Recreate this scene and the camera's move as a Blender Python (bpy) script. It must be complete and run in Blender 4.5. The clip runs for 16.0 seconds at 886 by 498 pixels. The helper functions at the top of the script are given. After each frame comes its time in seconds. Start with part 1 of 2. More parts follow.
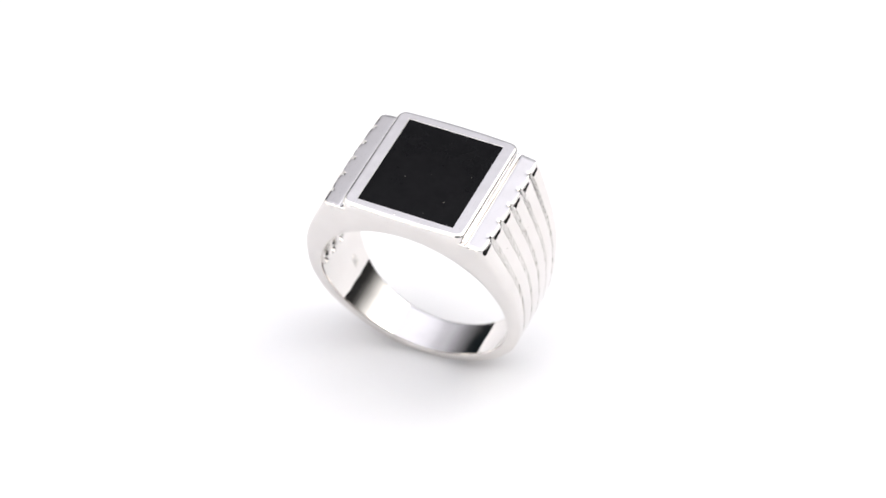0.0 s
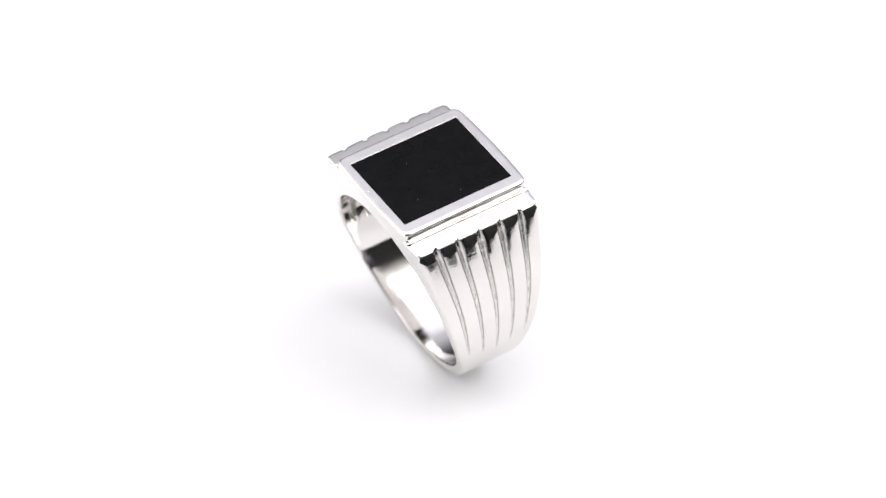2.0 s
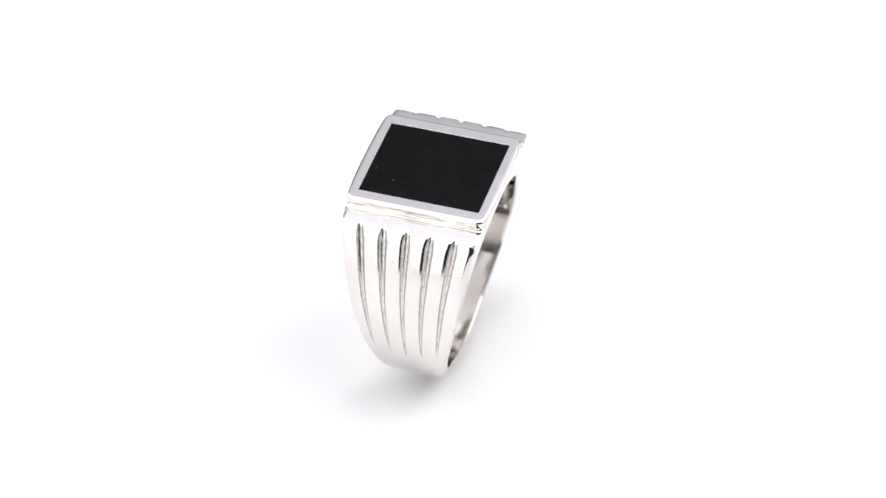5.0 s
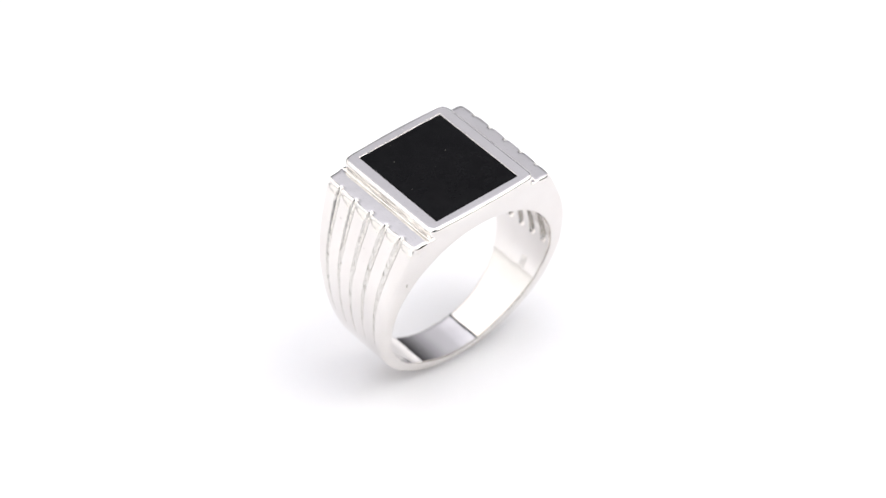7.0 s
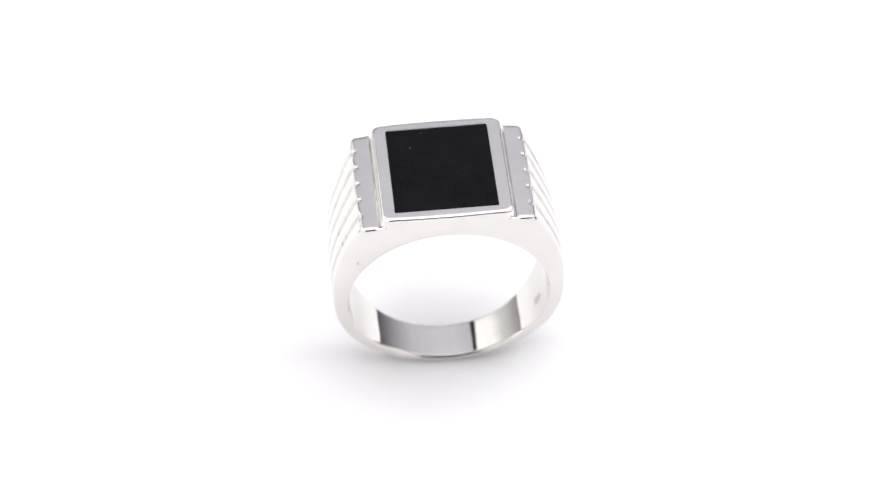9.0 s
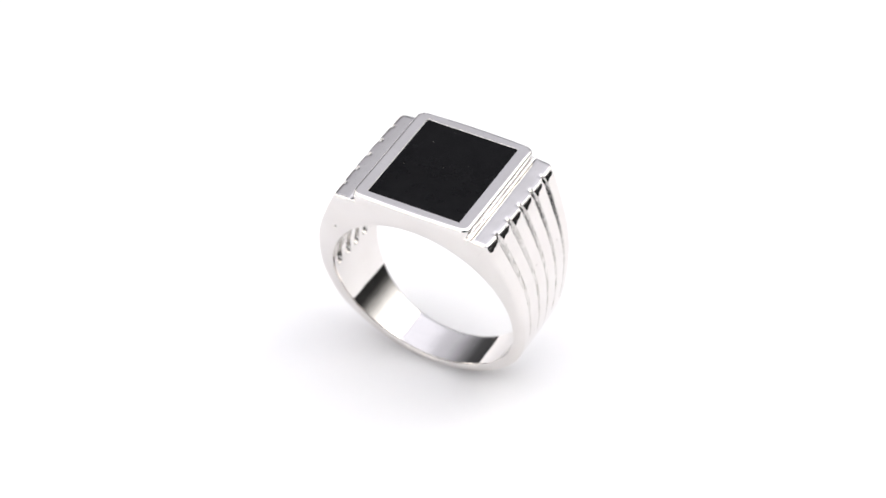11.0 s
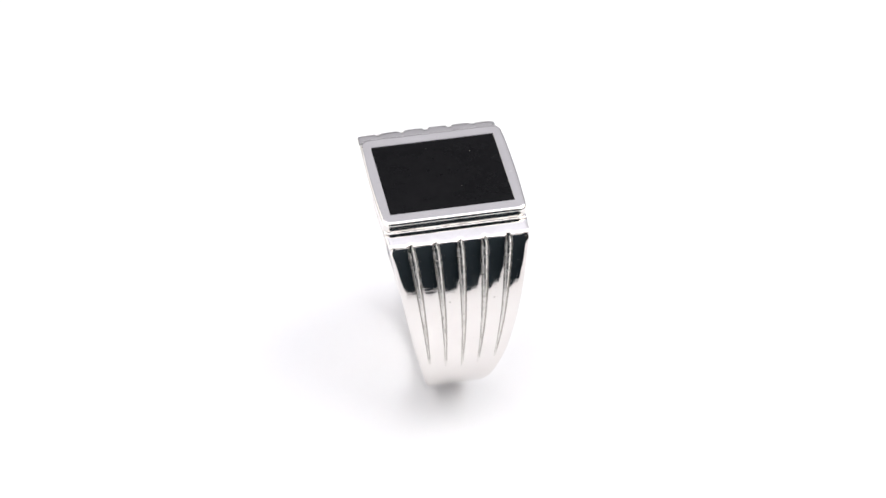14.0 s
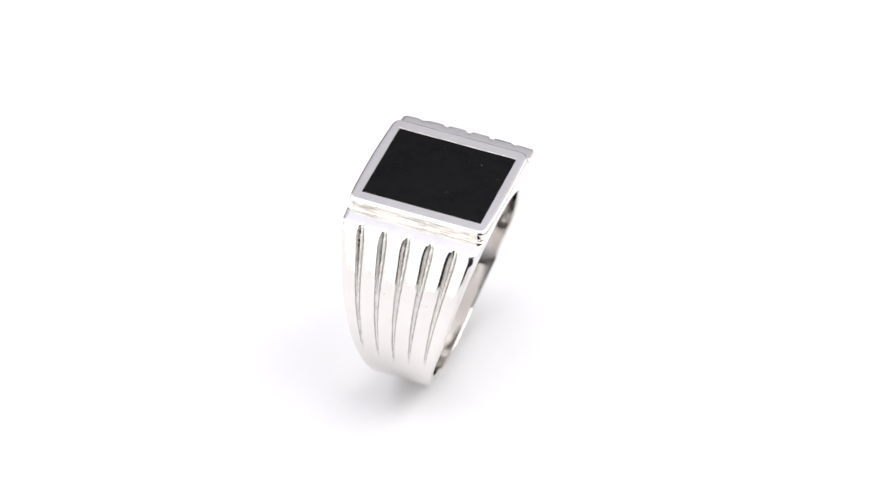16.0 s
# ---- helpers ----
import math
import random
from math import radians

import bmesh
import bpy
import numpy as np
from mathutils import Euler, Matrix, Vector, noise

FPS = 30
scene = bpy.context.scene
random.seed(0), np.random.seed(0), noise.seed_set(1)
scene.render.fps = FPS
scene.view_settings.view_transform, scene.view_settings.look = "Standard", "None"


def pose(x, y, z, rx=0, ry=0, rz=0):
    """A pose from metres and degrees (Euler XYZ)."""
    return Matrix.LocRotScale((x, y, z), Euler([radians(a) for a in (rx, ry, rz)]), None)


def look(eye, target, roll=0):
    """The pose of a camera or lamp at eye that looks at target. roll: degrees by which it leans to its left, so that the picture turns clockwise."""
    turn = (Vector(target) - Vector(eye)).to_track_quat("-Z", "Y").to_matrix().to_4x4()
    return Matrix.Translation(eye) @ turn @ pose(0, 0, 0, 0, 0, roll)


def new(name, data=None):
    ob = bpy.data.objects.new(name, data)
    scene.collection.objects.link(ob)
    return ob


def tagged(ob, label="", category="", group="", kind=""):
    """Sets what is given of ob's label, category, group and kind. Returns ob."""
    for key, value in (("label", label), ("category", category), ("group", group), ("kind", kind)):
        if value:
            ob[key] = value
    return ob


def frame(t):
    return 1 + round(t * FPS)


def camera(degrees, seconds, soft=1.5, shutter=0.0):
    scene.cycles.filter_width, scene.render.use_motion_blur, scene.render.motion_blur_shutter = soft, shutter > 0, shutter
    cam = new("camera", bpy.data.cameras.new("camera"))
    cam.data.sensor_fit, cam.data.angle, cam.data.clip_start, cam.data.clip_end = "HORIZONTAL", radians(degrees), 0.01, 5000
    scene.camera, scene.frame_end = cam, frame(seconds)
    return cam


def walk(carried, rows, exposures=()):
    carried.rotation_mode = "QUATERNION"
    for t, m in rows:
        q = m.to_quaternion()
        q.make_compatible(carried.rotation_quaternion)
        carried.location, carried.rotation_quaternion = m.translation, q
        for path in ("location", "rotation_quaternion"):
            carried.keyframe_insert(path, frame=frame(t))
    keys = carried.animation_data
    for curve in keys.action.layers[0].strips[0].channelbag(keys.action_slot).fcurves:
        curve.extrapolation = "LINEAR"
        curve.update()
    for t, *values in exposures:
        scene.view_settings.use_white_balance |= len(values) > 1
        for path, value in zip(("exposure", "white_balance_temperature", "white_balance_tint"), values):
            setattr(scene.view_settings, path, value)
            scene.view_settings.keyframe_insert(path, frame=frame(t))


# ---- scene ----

MM = 0.001
# The ring's lowest edge touches the table at z = 0; LIFT is the table's distance below the turning frame's origin.
LIFT = 2.800

# ---- camera ----
cam = camera(14.0, 16.0, soft=1.5)
ELEV, DIST = radians(43.5), 360.3 * MM
AIM = Vector((0.50 * MM, 0.0, (10.57 + LIFT) * MM))
EYE = AIM + DIST * Vector((0, -math.cos(ELEV), math.sin(ELEV)))
VIEW = look(EYE, AIM, -0.59)
cam.data.dof.use_dof, cam.data.dof.focus_distance, cam.data.dof.aperture_fstop = True, 0.351, 23
walk(cam, [(0.0, VIEW), (16.0, VIEW)], exposures=[(0.0, -0.20), (16.0, -0.20)])

# ---- world and lights: a small product-photo set in a dark booth ----
world = bpy.data.worlds.new("world")
scene.world = world
world.use_nodes = True
world.node_tree.nodes["Background"].inputs[0].default_value = (0.75, 0.85, 1.0, 1)
world.node_tree.nodes["Background"].inputs[1].default_value = 0.02


def area(name, eye, target, size_x, size_y, watts, colour=(1, 1, 1)):
    lamp = bpy.data.lights.new(name, "AREA")
    lamp.shape, lamp.size, lamp.size_y, lamp.energy, lamp.color = "RECTANGLE", size_x, size_y, watts, colour
    ob = new(name, lamp)
    ob.matrix_world = look(eye, target)
    return ob


area("softbox_lamp_top", (0.0, 0.08, 1.25), (0, 0.06, 0), 1.30, 1.26, 13.2, (0.985, 0.98, 1.0))


# ---- materials ----
def material(name):
    m = bpy.data.materials.new(name)
    m.use_nodes = True
    nt = m.node_tree
    return m, nt, nt.nodes["Principled BSDF"]


def node(nt, kind, **values):
    n = nt.nodes.new(kind)
    for key, value in values.items():
        n.inputs[key.replace("_", " ")].default_value = value
    return n


def ramp(nt, source, stops):
    r = nt.nodes.new("ShaderNodeValToRGB")
    nt.links.new(source, r.inputs[0])
    el = r.color_ramp.elements
    while len(el) < len(stops):
        el.new(0.5)
    for e, (at, c) in zip(el, stops):
        e.position = at
        e.color = (*c, 1) if len(c) == 3 else c
    return r.outputs[0]


def bump(nt, bsdf, height, strength, distance):
    b = node(nt, "ShaderNodeBump", Strength=strength, Distance=distance)
    nt.links.new(height, b.inputs["Height"])
    nt.links.new(b.outputs[0], bsdf.inputs["Normal"])


def mapped(nt, scale):
    co = nt.nodes.new("ShaderNodeTexCoord")
    mp = nt.nodes.new("ShaderNodeMapping")
    mp.inputs["Scale"].default_value = scale
    nt.links.new(co.outputs["Object"], mp.inputs[0])
    return mp.outputs[0]


def grey(v):
    return (v, v, v)


def polished_silver():
    m, nt, b = material("polished_silver")
    b.inputs["Metallic"].default_value = 1
    big = node(nt, "ShaderNodeTexNoise", Scale=260, Detail=3)
    nt.links.new(mapped(nt, (1, 1, 1)), big.inputs[0])
    nt.links.new(ramp(nt, big.outputs[0], [(0.3, (0.755, 0.727, 0.704)), (0.7, (0.79, 0.765, 0.743))]), b.inputs["Base Color"])
    fine = node(nt, "ShaderNodeTexNoise", Scale=2600, Detail=4)
    nt.links.new(mapped(nt, (1, 1, 0.25)), fine.inputs[0])
    nt.links.new(ramp(nt, fine.outputs[0], [(0.35, grey(0.03)), (0.75, grey(0.10))]), b.inputs["Roughness"])
    wave = node(nt, "ShaderNodeTexNoise", Scale=420, Detail=1)
    nt.links.new(mapped(nt, (1, 1, 1)), wave.inputs[0])
    bump(nt, b, wave.outputs[0], 0.22, 0.00008)
    # fine polishing lines across the band
    lines = node(nt, "ShaderNodeTexNoise", Scale=5000, Detail=3)
    nt.links.new(mapped(nt, (1, 0.06, 1)), lines.inputs[0])
    fine_bump = node(nt, "ShaderNodeBump", Strength=0.10, Distance=0.00002)
    nt.links.new(lines.outputs[0], fine_bump.inputs["Height"])
    nt.links.new(b.inputs["Normal"].links[0].from_socket, fine_bump.inputs["Normal"])
    nt.links.new(fine_bump.outputs[0], b.inputs["Normal"])
    return m


def rough_silver():
    m, nt, b = material("tooled_silver")
    b.inputs["Metallic"].default_value = 1
    grain = node(nt, "ShaderNodeTexNoise", Scale=8000, Detail=3)
    nt.links.new(mapped(nt, (1, 1, 0.06)), grain.inputs[0])
    nt.links.new(ramp(nt, grain.outputs[0], [(0.33, (0.52, 0.50, 0.475)), (0.67, (0.78, 0.76, 0.735))]), b.inputs["Base Color"])
    nt.links.new(ramp(nt, grain.outputs[0], [(0.3, grey(0.32)), (0.7, grey(0.16))]), b.inputs["Roughness"])
    bump(nt, b, grain.outputs[0], 0.13, 0.00005)
    return m


def filed_shaded_silver():
    """Silver left as the file cut it, with streaks along the wall; the recess's shade is partly put into the colour."""
    m, nt, b = material("filed_shaded_silver")
    b.inputs["Metallic"].default_value = 1
    grain = node(nt, "ShaderNodeTexNoise", Scale=5200, Detail=5)
    nt.links.new(mapped(nt, (1, 0.12, 1)), grain.inputs[0])
    nt.links.new(ramp(nt, grain.outputs[0], [(0.36, (0.46, 0.44, 0.42)), (0.62, (0.86, 0.84, 0.815))]), b.inputs["Base Color"])
    nt.links.new(ramp(nt, grain.outputs[0], [(0.3, grey(0.16)), (0.7, grey(0.03))]), b.inputs["Roughness"])
    bump(nt, b, grain.outputs[0], 0.14, 0.00004)
    return m


def black_stone():
    m, nt, b = material("black_onyx")
    n = node(nt, "ShaderNodeTexNoise", Scale=900, Detail=4)
    nt.links.new(mapped(nt, (1, 1, 1)), n.inputs[0])
    nt.links.new(ramp(nt, n.outputs[0], [(0.3, (0.0025, 0.0025, 0.003)), (0.8, (0.005, 0.005, 0.0055))]), b.inputs["Base Color"])
    nt.links.new(ramp(nt, n.outputs[0], [(0.3, grey(0.08)), (0.8, grey(0.16))]), b.inputs["Roughness"])
    b.inputs["IOR"].default_value = 1.16
    return m


def white_paper():
    m, nt, b = material("white_paper")
    n = node(nt, "ShaderNodeTexNoise", Scale=60, Detail=5)
    nt.links.new(mapped(nt, (1, 1, 1)), n.inputs[0])
    nt.links.new(ramp(nt, n.outputs[0], [(0.3, (0.818, 0.812, 0.828)), (0.7, (0.838, 0.832, 0.848))]), b.inputs["Base Color"])
    b.inputs["Roughness"].default_value = 0.7
    b.inputs["Subsurface Weight"].default_value = 0.4
    b.inputs["Subsurface Radius"].default_value = (1.0, 0.97, 0.95)
    b.inputs["Subsurface Scale"].default_value = 0.004
    f = node(nt, "ShaderNodeTexNoise", Scale=3000, Detail=3)
    nt.links.new(mapped(nt, (1, 1, 1)), f.inputs[0])
    bump(nt, b, f.outputs[0], 0.1, 0.00002)
    return m


def plain(name, colour, rough, spread=0.12, scale=8):
    m, nt, b = material(name)
    n = node(nt, "ShaderNodeTexNoise", Scale=scale, Detail=5)
    nt.links.new(mapped(nt, (1, 1, 1)), n.inputs[0])
    lo = tuple(c * (1 - spread) for c in colour)
    hi = tuple(c * (1 + spread) for c in colour)
    nt.links.new(ramp(nt, n.outputs[0], [(0.3, lo), (0.7, hi)]), b.inputs["Base Color"])
    b.inputs["Roughness"].default_value = rough
    bump(nt, b, n.outputs[0], 0.1, 0.002)
    return m


SILVER, TOOLED, FILED, ONYX, PAPER = polished_silver(), rough_silver(), filed_shaded_silver(), black_stone(), white_paper()
DARK_WALL = plain("dark_blue_grey_paint", (0.006, 0.016, 0.023), 0.8)
DARK_FLOOR = plain("dark_carpet", (0.02, 0.022, 0.025), 0.95, 0.3, 60)
DUST = plain("pale_dust", (0.13, 0.12, 0.10), 0.8)


def part(name, bm, mat, parent, label="", smooth=True, sharp=35):
    """Link a bmesh as one mesh object under a thing or a part."""
    me = bpy.data.meshes.new(name)
    bmesh.ops.recalc_face_normals(bm, faces=bm.faces)
    bm.to_mesh(me)
    bm.free()
    for m in (mat if isinstance(mat, (list, tuple)) else [mat]):
        me.materials.append(m)
    if smooth:
        me.shade_smooth()
        me.set_sharp_from_angle(angle=radians(sharp))
    ob = new(name, me)
    ob.parent = parent
    if label:
        tagged(ob, label)
    return ob


def box(bm, x0, y0, z0, x1, y1, z1):
    r = bmesh.ops.create_cube(bm, size=1)
    for v in r["verts"]:
        v.co = Vector((x0 if v.co.x < 0 else x1, y0 if v.co.y < 0 else y1, z0 if v.co.z < 0 else z1))
    return r["verts"]


# ---- the set ----
def table_top(radius, thick):
    bm = bmesh.new()
    n = 96
    rings = []
    for r, z in ((radius - 0.004, -thick), (radius, -thick + 0.004), (radius, -0.004), (radius - 0.004, 0.0)):
        rings.append([bm.verts.new((r * math.cos(2 * math.pi * k / n), r * math.sin(2 * math.pi * k / n), z)) for k in range(n)])
    for a, b in zip(rings, rings[1:]):
        for i in range(n):
            bm.faces.new((a[i], a[(i + 1) % n], b[(i + 1) % n], b[i]))
    bm.faces.new(rings[-1])
    bm.faces.new(rings[0])
    return bm


tagged(part("ground", table_top(0.62, 0.018), PAPER, None), "matt white paper covering a round table top", "table top", kind="structure")


def diffuser_material(name, colour, lean, stops):
    """A cloth diffuser whose uneven glow is painted as emission, with no lamp behind: it follows the height above the
    table, in metres, and lean across.
    """
    m, nt, b = material(name)
    co = nt.nodes.new("ShaderNodeTexCoord")
    dot = nt.nodes.new("ShaderNodeVectorMath")
    dot.operation = "DOT_PRODUCT"
    dot.inputs[1].default_value = (lean[0] / 1.5, lean[1] / 1.5, 1 / 1.5)
    nt.links.new(co.outputs["Object"], dot.inputs[0])
    shift = nt.nodes.new("ShaderNodeMath")
    shift.operation = "ADD"
    shift.inputs[1].default_value = lean[2] / 1.5
    nt.links.new(dot.outputs["Value"], shift.inputs[0])
    r = ramp(nt, shift.outputs[0], [(z / 1.5, grey(v / 8)) for z, v in stops])
    weave = node(nt, "ShaderNodeTexNoise", Scale=9, Detail=4)
    soft = ramp(nt, weave.outputs[0], [(0.3, grey(0.93)), (0.7, grey(1.0))])
    mul = nt.nodes.new("ShaderNodeMath")
    mul.operation = "MULTIPLY"
    nt.links.new(r, mul.inputs[0])
    nt.links.new(soft, mul.inputs[1])
    gain = nt.nodes.new("ShaderNodeMath")
    gain.operation = "MULTIPLY"
    gain.inputs[1].default_value = 8
    nt.links.new(mul.outputs[0], gain.inputs[0])
    b.inputs["Base Color"].default_value = (0.01, 0.01, 0.01, 1)
    b.inputs["Roughness"].default_value = 0.9
    b.inputs["Emission Color"].default_value = (*colour, 1)
    nt.links.new(gain.outputs[0], b.inputs["Emission Strength"])
    return m


def diffuser(name, az0, az1, z0, z1, radius, mat, label):
    """An upright curved cloth panel round the table, with a thin frame's thickness."""
    bm = bmesh.new()
    n, k = 24, 10
    sheets = []
    for r in (radius, radius + 0.006):
        sheets.append([[bm.verts.new((r * math.cos(radians(az0 + (az1 - az0) * i / n)), r * math.sin(radians(az0 + (az1 - az0) * i / n)),
                                      z0 + (z1 - z0) * j / k)) for j in range(k + 1)] for i in range(n + 1)])
    for sh in sheets:
        for i in range(n):
            for j in range(k):
                bm.faces.new((sh[i][j], sh[i + 1][j], sh[i + 1][j + 1], sh[i][j + 1]))
    f, g = sheets
    for i in range(n):
        for j in (0, k):
            bm.faces.new((f[i][j], f[i + 1][j], g[i + 1][j], g[i][j]))
    for j in range(k):
        for i in (0, n):
            bm.faces.new((f[i][j], f[i][j + 1], g[i][j + 1], g[i][j]))
    return tagged(part(name, bm, mat, None), label, "diffuser", kind="structure")


# Unseen panels; their glow gradients are set by what the silver mirrors.
BACK_GLOW = diffuser_material("back_diffuser_cloth", (0.965, 0.965, 1.07), (0.3, 0, 0.16), [(0.0, 0.02), (0.25, 0.06), (0.37, 0.25), (0.5, 0.54), (0.61, 0.76), (0.73, 0.84), (0.79, 0.91), (0.95, 1.36), (1.3, 1.8)])
SIDE_GLOW = diffuser_material("side_diffuser_cloth", (1.0, 0.987, 0.98), (0, -0.5, 0.265), [(0.0, 0.32), (0.1, 0.50), (0.17, 0.70), (0.25, 0.92), (0.33, 1.5), (0.45, 1.58), (0.65, 1.85), (1.2, 2.0)])
KEY_GLOW = diffuser_material("key_diffuser_cloth", (1.0, 0.984, 0.96), (0, 0.35, 0), [(0.0, 0.0), (0.15, 0.01), (0.20, 0.12), (0.28, 0.6), (0.38, 1.4), (0.5, 3.0), (0.65, 5.0), (1.3, 5.0)])
diffuser("backdrop_back", 42, 115.5, 0.0, 1.22, 0.66, BACK_GLOW, "tall back-lit white cloth diffuser behind the table")
diffuser("backdrop_side", 119, 249, 0.0, 1.20, 0.63, SIDE_GLOW, "back-lit white cloth diffuser beside the table")
diffuser("backdrop_key", -46, 42, 0.0, 1.22, 0.66, KEY_GLOW, "bright back-lit cloth diffuser beside the table")


def room():
    """A dark booth round the set, so that the polished metal has something to mirror."""
    for name, b in (("wall_north", (-0.93, 0.90, -0.10, 0.93, 0.93, 1.45)), ("wall_south", (-0.93, -0.93, -0.10, 0.93, -0.90, 1.45)),
                    ("wall_east", (0.90, -0.90, -0.10, 0.93, 0.90, 1.45)), ("wall_west", (-0.93, -0.90, -0.10, -0.90, 0.90, 1.45))):
        bm = bmesh.new()
        box(bm, *b)
        tagged(part(name, bm, DARK_WALL, None, smooth=False), "dark blue-grey wall of the photo booth", "wall", kind="structure")
    bm = bmesh.new()
    box(bm, -0.93, -0.93, -0.13, 0.93, 0.93, -0.10)
    tagged(part("floor", bm, DARK_FLOOR, None, smooth=False), "dark felt floor of the photo booth", "floor", kind="structure")
    bm = bmesh.new()
    box(bm, -0.93, -0.93, 1.45, 0.93, 0.93, 1.48)
    tagged(part("ceiling", bm, DARK_WALL, None, smooth=False), "dark painted ceiling of the photo booth", "ceiling", kind="structure")
    bm = bmesh.new()
    box(bm, -0.35, -0.35, -0.10, 0.35, 0.35, -0.018)
    bmesh.ops.bevel(bm, geom=bm.edges[:], offset=0.006, segments=2, affect="EDGES")
    tagged(part("trim", bm, DARK_WALL, None, smooth=False), "dark painted plinth under the white table top", "plinth", kind="structure")


room()

# ---- the ring, in millimetres from its lowest point ----
TOP = 23.85            # height of the black plate
LEDGE = 22.65          # height of the shoulders' ledges
PLAT_X, PLAT_Y = 6.44, 7.105
STONE_X, STONE_Y = 5.05, 6.15
OUT_R, OUT_H = 11.65, 12.25
HOLE_X, HOLE_Z, HOLE_H = 10.05, 9.97, 10.71


def interp(x, xs, ys):
    return float(np.interp(x, xs, ys))


WIDTH_H = np.linspace(-2, 27, 581)
WIDTH_W = np.interp(WIDTH_H, (0, 2, 4.2, 5.2, 7.7, 10.4, 14.7, 18.2, 22.0, 22.65, 22.9, 23.9), (2.25, 2.45, 2.95, 3.25, 3.82, 4.55, 5.42, 6.10, 6.80, 6.98, 7.08, 7.1))
WIDTH_W = np.convolve(np.pad(WIDTH_W, 16, mode="edge"), np.hanning(35)[1:-1] / np.hanning(35).sum(), mode="valid")


def half_width(h):
    """Half the band's width at a height, eased between the widths of the taper."""
    return interp(h, WIDTH_H, WIDTH_W)


def outer_half():
    """The outer profile from the foot to the top's middle: x, height, how deep a shoulder groove is cut."""
    pts = []
    for k in range(65):
        a = radians(90 * k / 64)
        pts.append((OUT_R * math.sin(a) ** 0.93, OUT_H - (OUT_H + 0.01) * math.cos(a) ** 0.93))
    x, step = OUT_R, (LEDGE - 0.16 - OUT_H) / 75
    for k in range(1, 76):
        h = OUT_H + step * k
        x -= step * interp(h - step / 2, (12.2, 13.2, 14.2, 15.7, 18.0, 19.7, 21.6, 22.1, 22.5), (0.0, 0.03, 0.085, 0.215, 0.37, 0.424, 0.455, 0.58, 0.85))
        pts.append((x, h))
    cx, ch = pts[-1][0] - 0.16, LEDGE - 0.16
    for k in range(1, 6):
        a = radians(90 * k / 5)
        pts.append((cx + 0.16 * math.cos(a), ch - 0.02 + 0.16 * math.sin(a)))
    for k in range(1, 9):
        s = k / 8
        pts.append((cx + (6.92 - cx) * s, LEDGE - 0.02 + 0.16 * s - 0.03 * s * s))
    foot = LEDGE + 0.11
    # shallow channel at the foot of the platform
    pts += [(6.80, foot), (6.73, foot - 0.012), (6.67, foot - 0.045), (6.61, foot - 0.075), (6.55, foot - 0.08), (6.48, foot - 0.06),
            (6.40, foot), (6.30, foot)]
    for k in range(1, 14):
        pts.append((6.3 - 0.4846 * k, foot + 0.4 * min(1, k / 2)))
    return pts


GROOVE_END = 8.65
EDGE_X = max(x for x, h in outer_half() if h > LEDGE - 0.2)


def groove_spacing(h):
    return interp(h, (0, GROOVE_END, LEDGE), (0.98, 1.58, 2.42))


def groove_half(h):
    return interp(h, (0, GROOVE_END, 12.7, 18.0, 21.5, 22.2, LEDGE), (0.07, 0.085, 0.20, 0.34, 0.44, 0.38, 0.26))


def columns(h, w, slot=0.0):
    """Crosswise stations: y, share of the groove's depth, rib crown, edge rounding."""
    sp = min(groove_spacing(h), (w - 0.45) / 2.3)
    gh = min(slot, 0.27 * sp) if slot else groove_half(h)
    st = [(-w, 0, 0, 0.20), (-w + 0.06, 0, 0, 0.06), (-w + 0.20, 0, 0, 0.0)]
    edges = [-w + 0.20] + [k * sp for k in (-2, -1, 0, 1, 2)] + [w - 0.20]
    for i in range(6):
        lo = edges[i] if i == 0 else edges[i] + gh
        hi = edges[i + 1] if i == 5 else edges[i + 1] - gh
        for k in range(1 if i == 0 else 0, 6 if i == 5 else 7):
            s = k / 6
            crown = 1 - (2 * s - 1) ** 6 if 0 < i < 5 else (math.sin(math.pi * 0.5 * (1 - s)) if i == 0 else math.sin(math.pi * 0.5 * s))
            if i in (0, 5):
                crown = max(0.0, crown) ** 0.45
            st.append((lo + (hi - lo) * s, 0, crown, 0))
        if i < 5:
            g = edges[i + 1]
            st += [(g + u * gh, d, 0, 0) for u, d in ((-0.8, 0.5), (-0.45, 0.9), (0.0, 1.0), (0.45, 0.9), (0.8, 0.5))]
    st += [(w - 0.20, 0, 0, 0.0), (w - 0.06, 0, 0, 0.06), (w, 0, 0, 0.20)]
    return st


def smooth_step(a, b, x):
    t = min(1.0, max(0.0, (x - a) / (b - a)))
    return t * t * (3 - 2 * t)


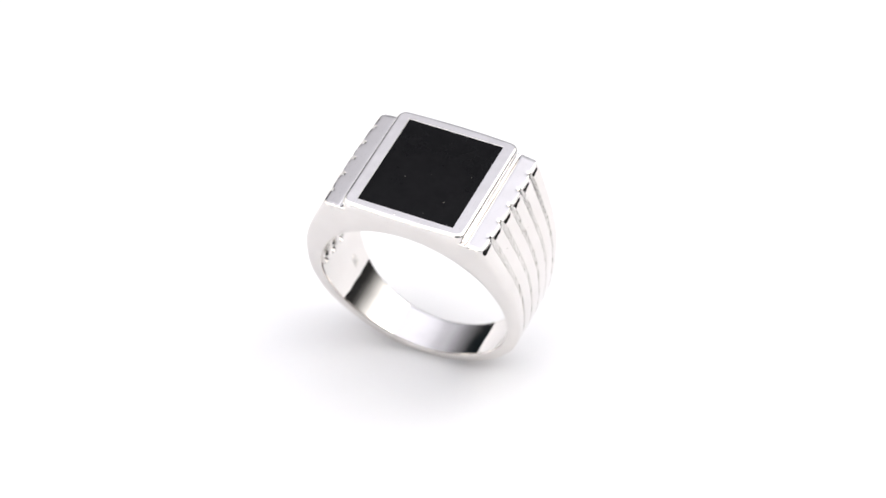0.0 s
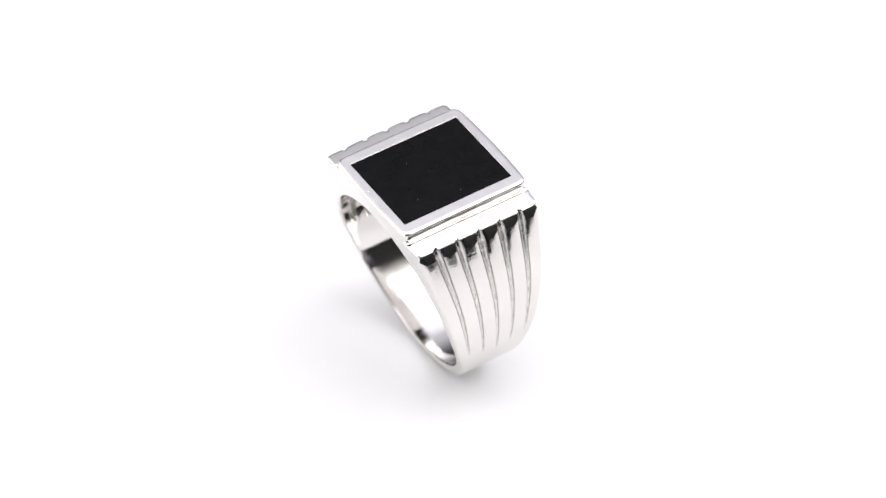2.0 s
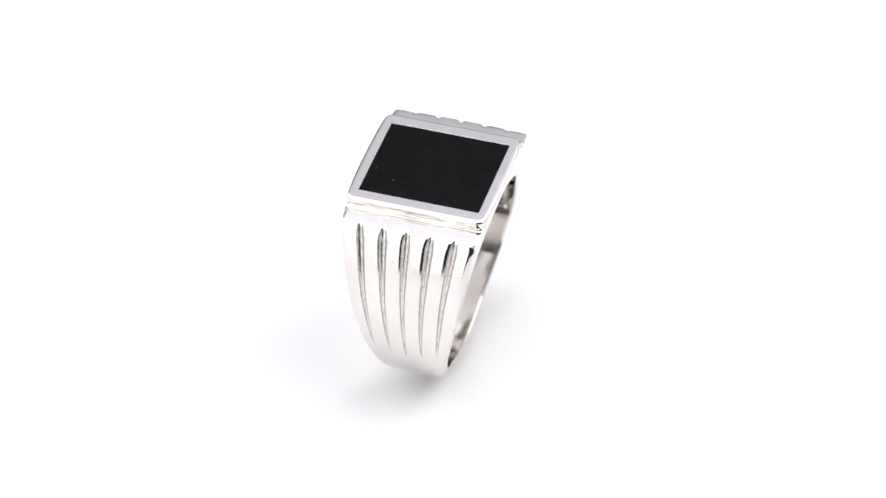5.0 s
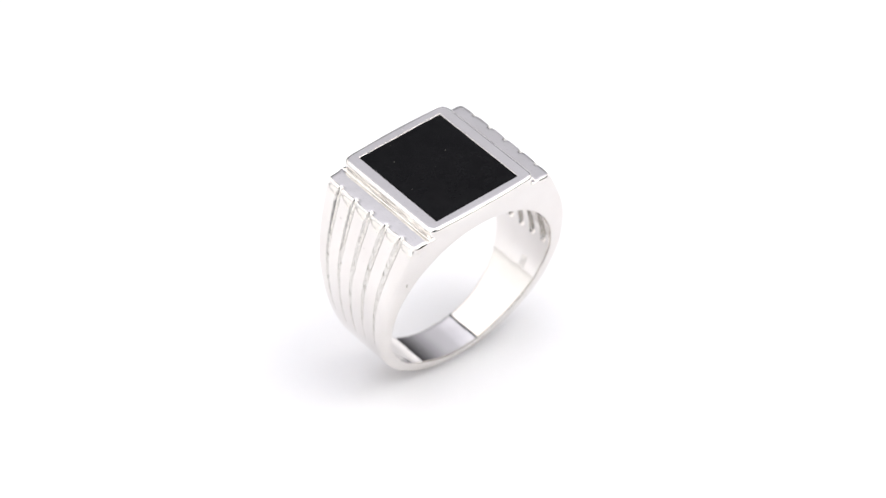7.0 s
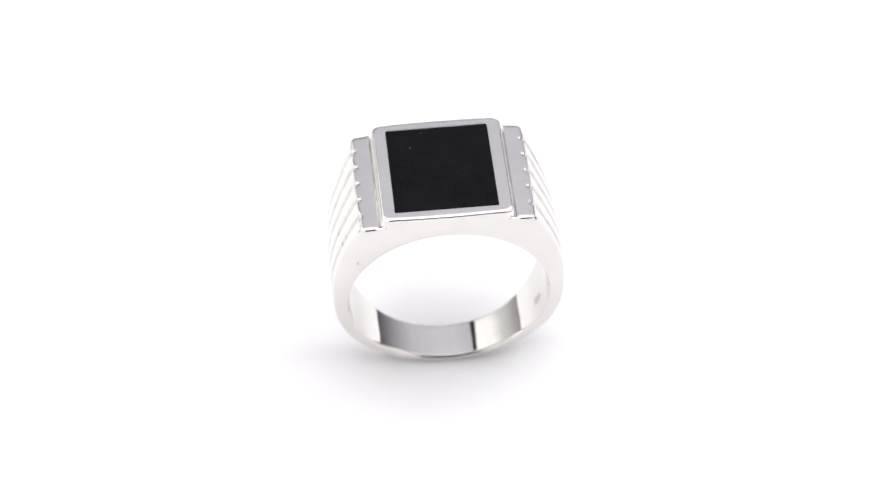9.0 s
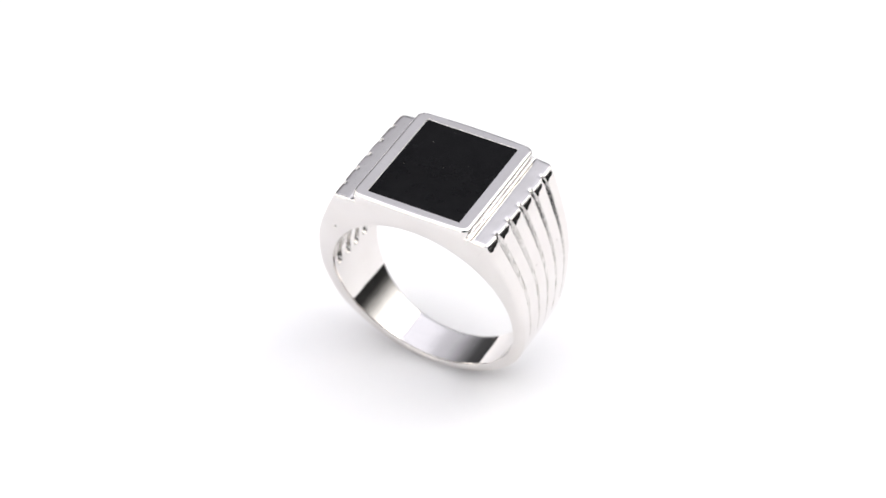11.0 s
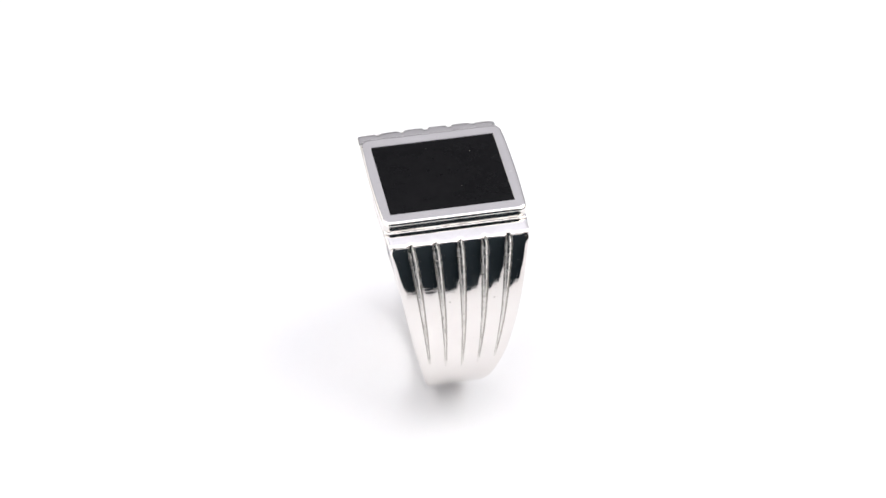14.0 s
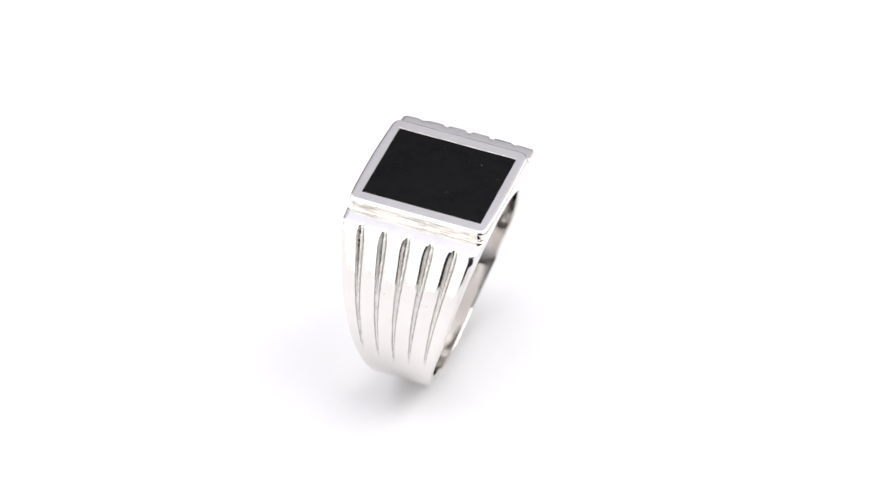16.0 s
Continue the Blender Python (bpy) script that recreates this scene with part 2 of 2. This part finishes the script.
def band_mesh():
    half = outer_half()
    prof = half[:-1] + [(-x, h) for x, h in reversed(half)][:-1]
    n = len(prof)
    bm = bmesh.new()
    outer, inner = [], []
    for i, (x, h) in enumerate(prof):
        px, ph = prof[i - 1]
        qx, qh = prof[(i + 1) % n]
        tx, th = qx - px, qh - ph
        ln = math.hypot(tx, th)
        nx, nh = th / ln, -tx / ln
        w = half_width(h)
        # depth of the grooves along the flank, fading out below and on the ledge
        rim = (1 - 0.35 * smooth_step(LEDGE - 0.14, LEDGE - 0.03, h)) * smooth_step(EDGE_X - 0.25, EDGE_X - 0.1, abs(x))
        ledge = smooth_step(EDGE_X - 0.45, EDGE_X - 0.06, abs(x))
        depth = interp(h, (8.7, 13.7, 21.5, LEDGE), (0.12, 0.24, 0.34, 0.29))
        crown = 0.05 * smooth_step(GROOVE_END, 17.7, h) * rim
        swell = 0.16 * smooth_step(5.0, 12.0, h) * rim
        st = columns(h, w)
        edge = 0.2 if 6.2 < abs(x) < 6.95 and h > LEDGE - 0.4 else 1.0
        row = []
        for k, (y, g, c, e) in enumerate(st):
            far = GROOVE_END - 0.25 + 0.2 * round(y / groove_spacing(h)) ** 2
            near = max(0.0, 1 - math.hypot(abs(x) - EDGE_X, h - LEDGE) / 0.7)
            off = -depth * g * ledge * smooth_step(far, far + 1.2, h) - crown * (1 - c) - swell * (y / w) ** 2 - e * edge * (1 - 0.75 * near)
            y *= 1 - 0.055 * near ** 2 * abs(y / w) ** 8
            if e and edge < 1:
                row.append(bm.verts.new((x, y, LEDGE + 0.11 - e * 0.2)))
            else:
                row.append(bm.verts.new((x + nx * off, y, h + nh * off)))
        outer.append(row)
        # the matching station on the inside of the finger hole
        dx, dh = x, h - HOLE_H
        k = 1 / math.hypot(dx / HOLE_X, dh / HOLE_Z)
        ix, ih = dx * k, HOLE_H + dh * k
        d = math.hypot(dx, dh)
        ux, uh = dx / d, dh / d
        iw = half_width(ih)
        # five slots hollowed out behind the grooves
        pocket = 0.75 * smooth_step(10.35, 10.7, ih) * (1 - smooth_step(17.0, 19.0, ih))
        row = []
        for y, g, c, e in columns(ih, iw, 0.46):
            off = pocket * g + e
            row.append(bm.verts.new((ix + ux * off, y, ih + uh * off)))
        inner.append(row)
    m = len(outer[0])
    shares = [c[1] for c in columns(15.0, half_width(15.0))]
    for i in range(n):
        j = (i + 1) % n
        h = 0.5 * (prof[i][1] + prof[j][1])
        cut = h > GROOVE_END - 0.3 and abs(prof[i][0]) > 8.4
        for k in range(m - 1):
            f = bm.faces.new((outer[i][k], outer[j][k], outer[j][k + 1], outer[i][k + 1]))
            far = GROOVE_END - 0.25 + 0.2 * round(0.5 * (outer[i][k].co.y + outer[i][k + 1].co.y) / groove_spacing(h)) ** 2
            if cut and h > far and (shares[k] > 0 or shares[k + 1] > 0):
                f.material_index = 1
            f = bm.faces.new((inner[i][k], inner[i][k + 1], inner[j][k + 1], inner[j][k]))
            if 10.4 < inner[i][k].co.z < 19.0 and (shares[k] > 0 or shares[k + 1] > 0):
                f.material_index = 1
    # the two flat sides, in strips that stay narrow at their rims
    for k in (0, m - 1):
        strips = [[row[k] for row in outer]]
        sign = -1 if k == 0 else 1
        for s in (0.08, 0.25, 0.5, 0.75, 0.92):
            line = []
            for a, b in zip(outer, inner):
                p = a[k].co.lerp(b[k].co, s)
                line.append(bm.verts.new((p.x, sign * half_width(p.z), p.z)))
            strips.append(line)
        strips.append([row[k] for row in inner])
        for a, b in zip(strips, strips[1:]):
            for i in range(n):
                j = (i + 1) % n
                bm.faces.new((a[i], a[j], b[j], b[i]))
    return bm


def scaled(bm):
    bmesh.ops.scale(bm, vec=(MM, MM, MM), verts=bm.verts[:])
    return bm


def rounded_rect(hx, hy, r, n=5, bow=0.0):
    """A rectangle with round corners whose two long edges swell outwards by bow."""
    pts = []
    for sx, sy, a0 in ((1, 1, 0), (-1, 1, 90), (-1, -1, 180), (1, -1, 270)):
        for k in range(n + 1):
            a = radians(a0 + 90 * k / n)
            pts.append((sx * (hx - r) + r * math.cos(a), sy * (hy - r) + r * math.sin(a)))
        if sx == sy:
            pts += [(sx * (hx - r) * (1 - 0.25 * k), sy * hy) for k in range(1, 8)]
    return [(x, y + math.copysign(bow, y) * max(0.0, 1 - (x / hx) ** 2)) for x, y in pts]


def bezel_mesh():
    """The frame round the plate: upright walls, rounded over, a flat rim, and the seat of the plate inside."""
    bm = bmesh.new()
    low = LEDGE - 0.10
    spec = [(6.47, 7.06, 0.76, low, 0.02), (6.465, 7.07, 0.77, LEDGE + 0.03, 0.03), (6.46, 7.08, 0.78, LEDGE + 0.45, 0.06), (6.45, 7.10, 0.80, TOP - 0.27, 0.19),
            (6.435, 7.09, 0.80, TOP - 0.18, 0.19), (6.40, 7.065, 0.79, TOP - 0.105, 0.19), (6.33, 7.01, 0.76, TOP - 0.052, 0.18),
            (6.23, 6.92, 0.70, TOP - 0.016, 0.16), (6.13, 6.83, 0.63, TOP - 0.002, 0.12), (6.06, 6.77, 0.57, TOP, 0.08), (5.98, 6.70, 0.52, TOP, 0.05)]
    spec += [(STONE_X + 0.03, STONE_Y + 0.03, 0.06, TOP, 0.0), (STONE_X, STONE_Y, 0.05, TOP - 0.03, 0.0), (STONE_X, STONE_Y, 0.05, low, 0.0)]
    rings = []
    for hx, hy, r, z, bow in spec:
        sag = 0.06 * smooth_step(6.19, 6.42, hx) if z > LEDGE + 0.5 else 0.0
        rings.append([bm.verts.new((x, y, z - sag * (x / hx) ** 4)) for x, y in rounded_rect(hx, hy, r, 5, bow)])
    rings.append(rings[0])
    for a, b in zip(rings, rings[1:]):
        for i in range(len(a)):
            j = (i + 1) % len(a)
            bm.faces.new((a[i], a[j], b[j], b[i]))
    return bm


def stone_mesh():
    bm = bmesh.new()
    g = 0.012
    rings = []
    for inset, z in ((g, TOP - 0.95), (g, TOP - 0.05), (g + 0.03, TOP - 0.015), (g + 0.09, TOP)):
        rings.append([bm.verts.new((x, y, z)) for x, y in rounded_rect(STONE_X - inset, STONE_Y - inset, 0.06, 3)])
    for a, b in zip(rings, rings[1:]):
        for i in range(len(a)):
            j = (i + 1) % len(a)
            bm.faces.new((a[i], a[j], b[j], b[i]))
    bm.faces.new(rings[-1])
    bm.faces.new(rings[0])
    return bm


def signet_ring():
    ring = tagged(new("signet_ring"), "polished silver signet ring with black stone, standing upright on paper", "ring")
    bm = band_mesh()
    for v in bm.verts:      # the foot sits a little off the middle
        v.co.y -= interp(v.co.z, (4, 20), (0.22, 0.0))
    part("band", scaled(bm), [SILVER, TOOLED], ring, "polished silver band with five grooves cut down each shoulder", sharp=40)
    bezel = part("bezel", scaled(bezel_mesh()), [SILVER, FILED], ring, "flat polished silver frame round the stone", sharp=40)
    for p in bezel.data.polygons:
        if p.normal.z > 0.99999:
            p.use_smooth = False
        if p.center.z < (TOP - 0.27) * MM and abs(p.normal.x) > 0.9:
            p.material_index = 1
    stone = part("stone", scaled(stone_mesh()), ONYX, ring, "flat glossy black rectangular stone", sharp=40)
    # dust on the stone
    for x, y, r in ((-2.85, 3.33, 0.045), (-3.95, -0.9, 0.035), (2.05, 1.5, 0.032), (-1.61, 5.5, 0.025), (-0.16, 0.23, 0.02)):
        bm = bmesh.new()
        bmesh.ops.create_icosphere(bm, subdivisions=1, radius=r)
        for v in bm.verts:
            v.co = Vector((v.co.x * 1.5 + x, v.co.y + y, v.co.z * 0.5 + TOP))
        part("dust_speck", scaled(bm), DUST, stone, "pale speck of dust")
    # maker's stamp inside the band, a plain sunk bar with a raised rim
    bm = bmesh.new()
    for dy, dz, wy, wz in ((0, 0.55, 0.32, 0.07), (0, -0.55, 0.32, 0.07), (0.28, 0, 0.06, 0.6), (-0.28, 0, 0.06, 0.6), (0, 0, 0.12, 0.35)):
        box(bm, -0.05, dy - wy, dz - wz, 0.05, dy + wy, dz + wz)
    bmesh.ops.bevel(bm, geom=bm.edges[:], offset=0.02, segments=1, affect="EDGES")
    h = 6.55
    x = HOLE_X * math.sqrt(1 - ((h - HOLE_H) / HOLE_Z) ** 2)
    lean = Matrix.Rotation(math.atan2((HOLE_H - h) / HOLE_Z ** 2, x / HOLE_X ** 2), 4, "Y")
    bmesh.ops.transform(bm, matrix=Matrix.Translation((x - 0.01, -1.35, h)) @ lean, verts=bm.verts[:])
    part("stamp", scaled(bm), TOOLED, ring, "small plain maker's stamp inside the band")
    # a nick in the rim and a few casting pits on the shoulders
    for name, x, y, z, nx, nz, mat, parent in (("nick", 0.85, 6.68, TOP, 0.0, 1.0, FILED, bezel), ("pit", -9.66, 3.40, 20.40, -0.92, 0.40, DUST, ring),
                                               ("pit", -10.04, -0.78, 19.61, -0.92, 0.39, DUST, ring), ("pit", 11.01, -1.40, 17.0, 0.96, 0.29, DUST, ring),
                                               ("pit", 11.0, 2.98, 16.9, 0.96, 0.28, DUST, ring)):
        bm = bmesh.new()
        bmesh.ops.create_icosphere(bm, subdivisions=2, radius=0.07 if name == "nick" else 0.04)
        for v in bm.verts:
            a, b, c = v.co.x, v.co.y * 1.8, v.co.z * 0.12
            v.co = Vector((x + nz * a + nx * c, y + b, z - nx * a + nz * c))
        part(name, scaled(bm), mat, parent, "small scratch in the rim" if name == "nick" else "tiny dark casting pit")
    # small casting dent in the flat side of one shoulder
    bm = bmesh.new()
    bmesh.ops.create_icosphere(bm, subdivisions=2, radius=0.24)
    for v in bm.verts:
        v.co = Vector((v.co.x * 0.7 + 0.3 * v.co.z - 8.9, v.co.y * 0.3 - half_width(17.65), v.co.z * 1.2 + 17.65))
    part("dent", scaled(bm), TOOLED, ring, "small rough casting mark on the side")
    return ring


RING = signet_ring()


# ---- the turning of the ring ----
def motions():
    lean = pose(0, 0, 0, -1.52, -0.95, 0)
    foot = Matrix.Translation((0, 0, (21.10 + LIFT) * MM)) @ lean @ Matrix.Translation((0, 0, -TOP * MM))
    offset = Matrix.Translation((0.429 * MM, 0.472 * MM, 0)) @ pose(0, 0, 0, 0, 0, 5.13)
    # the turntable runs almost evenly: degrees by which it leads or lags
    lead_t = (0, 0.5, 1.5, 2.5, 3.5, 5, 7, 8, 9, 11.5, 12.5, 13.5, 14.5, 15.5, 16)
    lead_a = (-0.05, 0.05, 0.12, 0, -0.3, 0, 0.1, 0.05, 0.3, 0.05, -0.3, -0.22, -0.3, 0.2, 0.2)
    rows = []
    for k in range(33):
        t = 0.5 * k
        turn = 150.58 - 16.925 * t + 0.01413 * t * t + interp(t, lead_t, lead_a)
        rows.append((t, pose(0, 0, 0, 0, 0, turn) @ offset @ foot))
    walk(RING, rows)


motions()
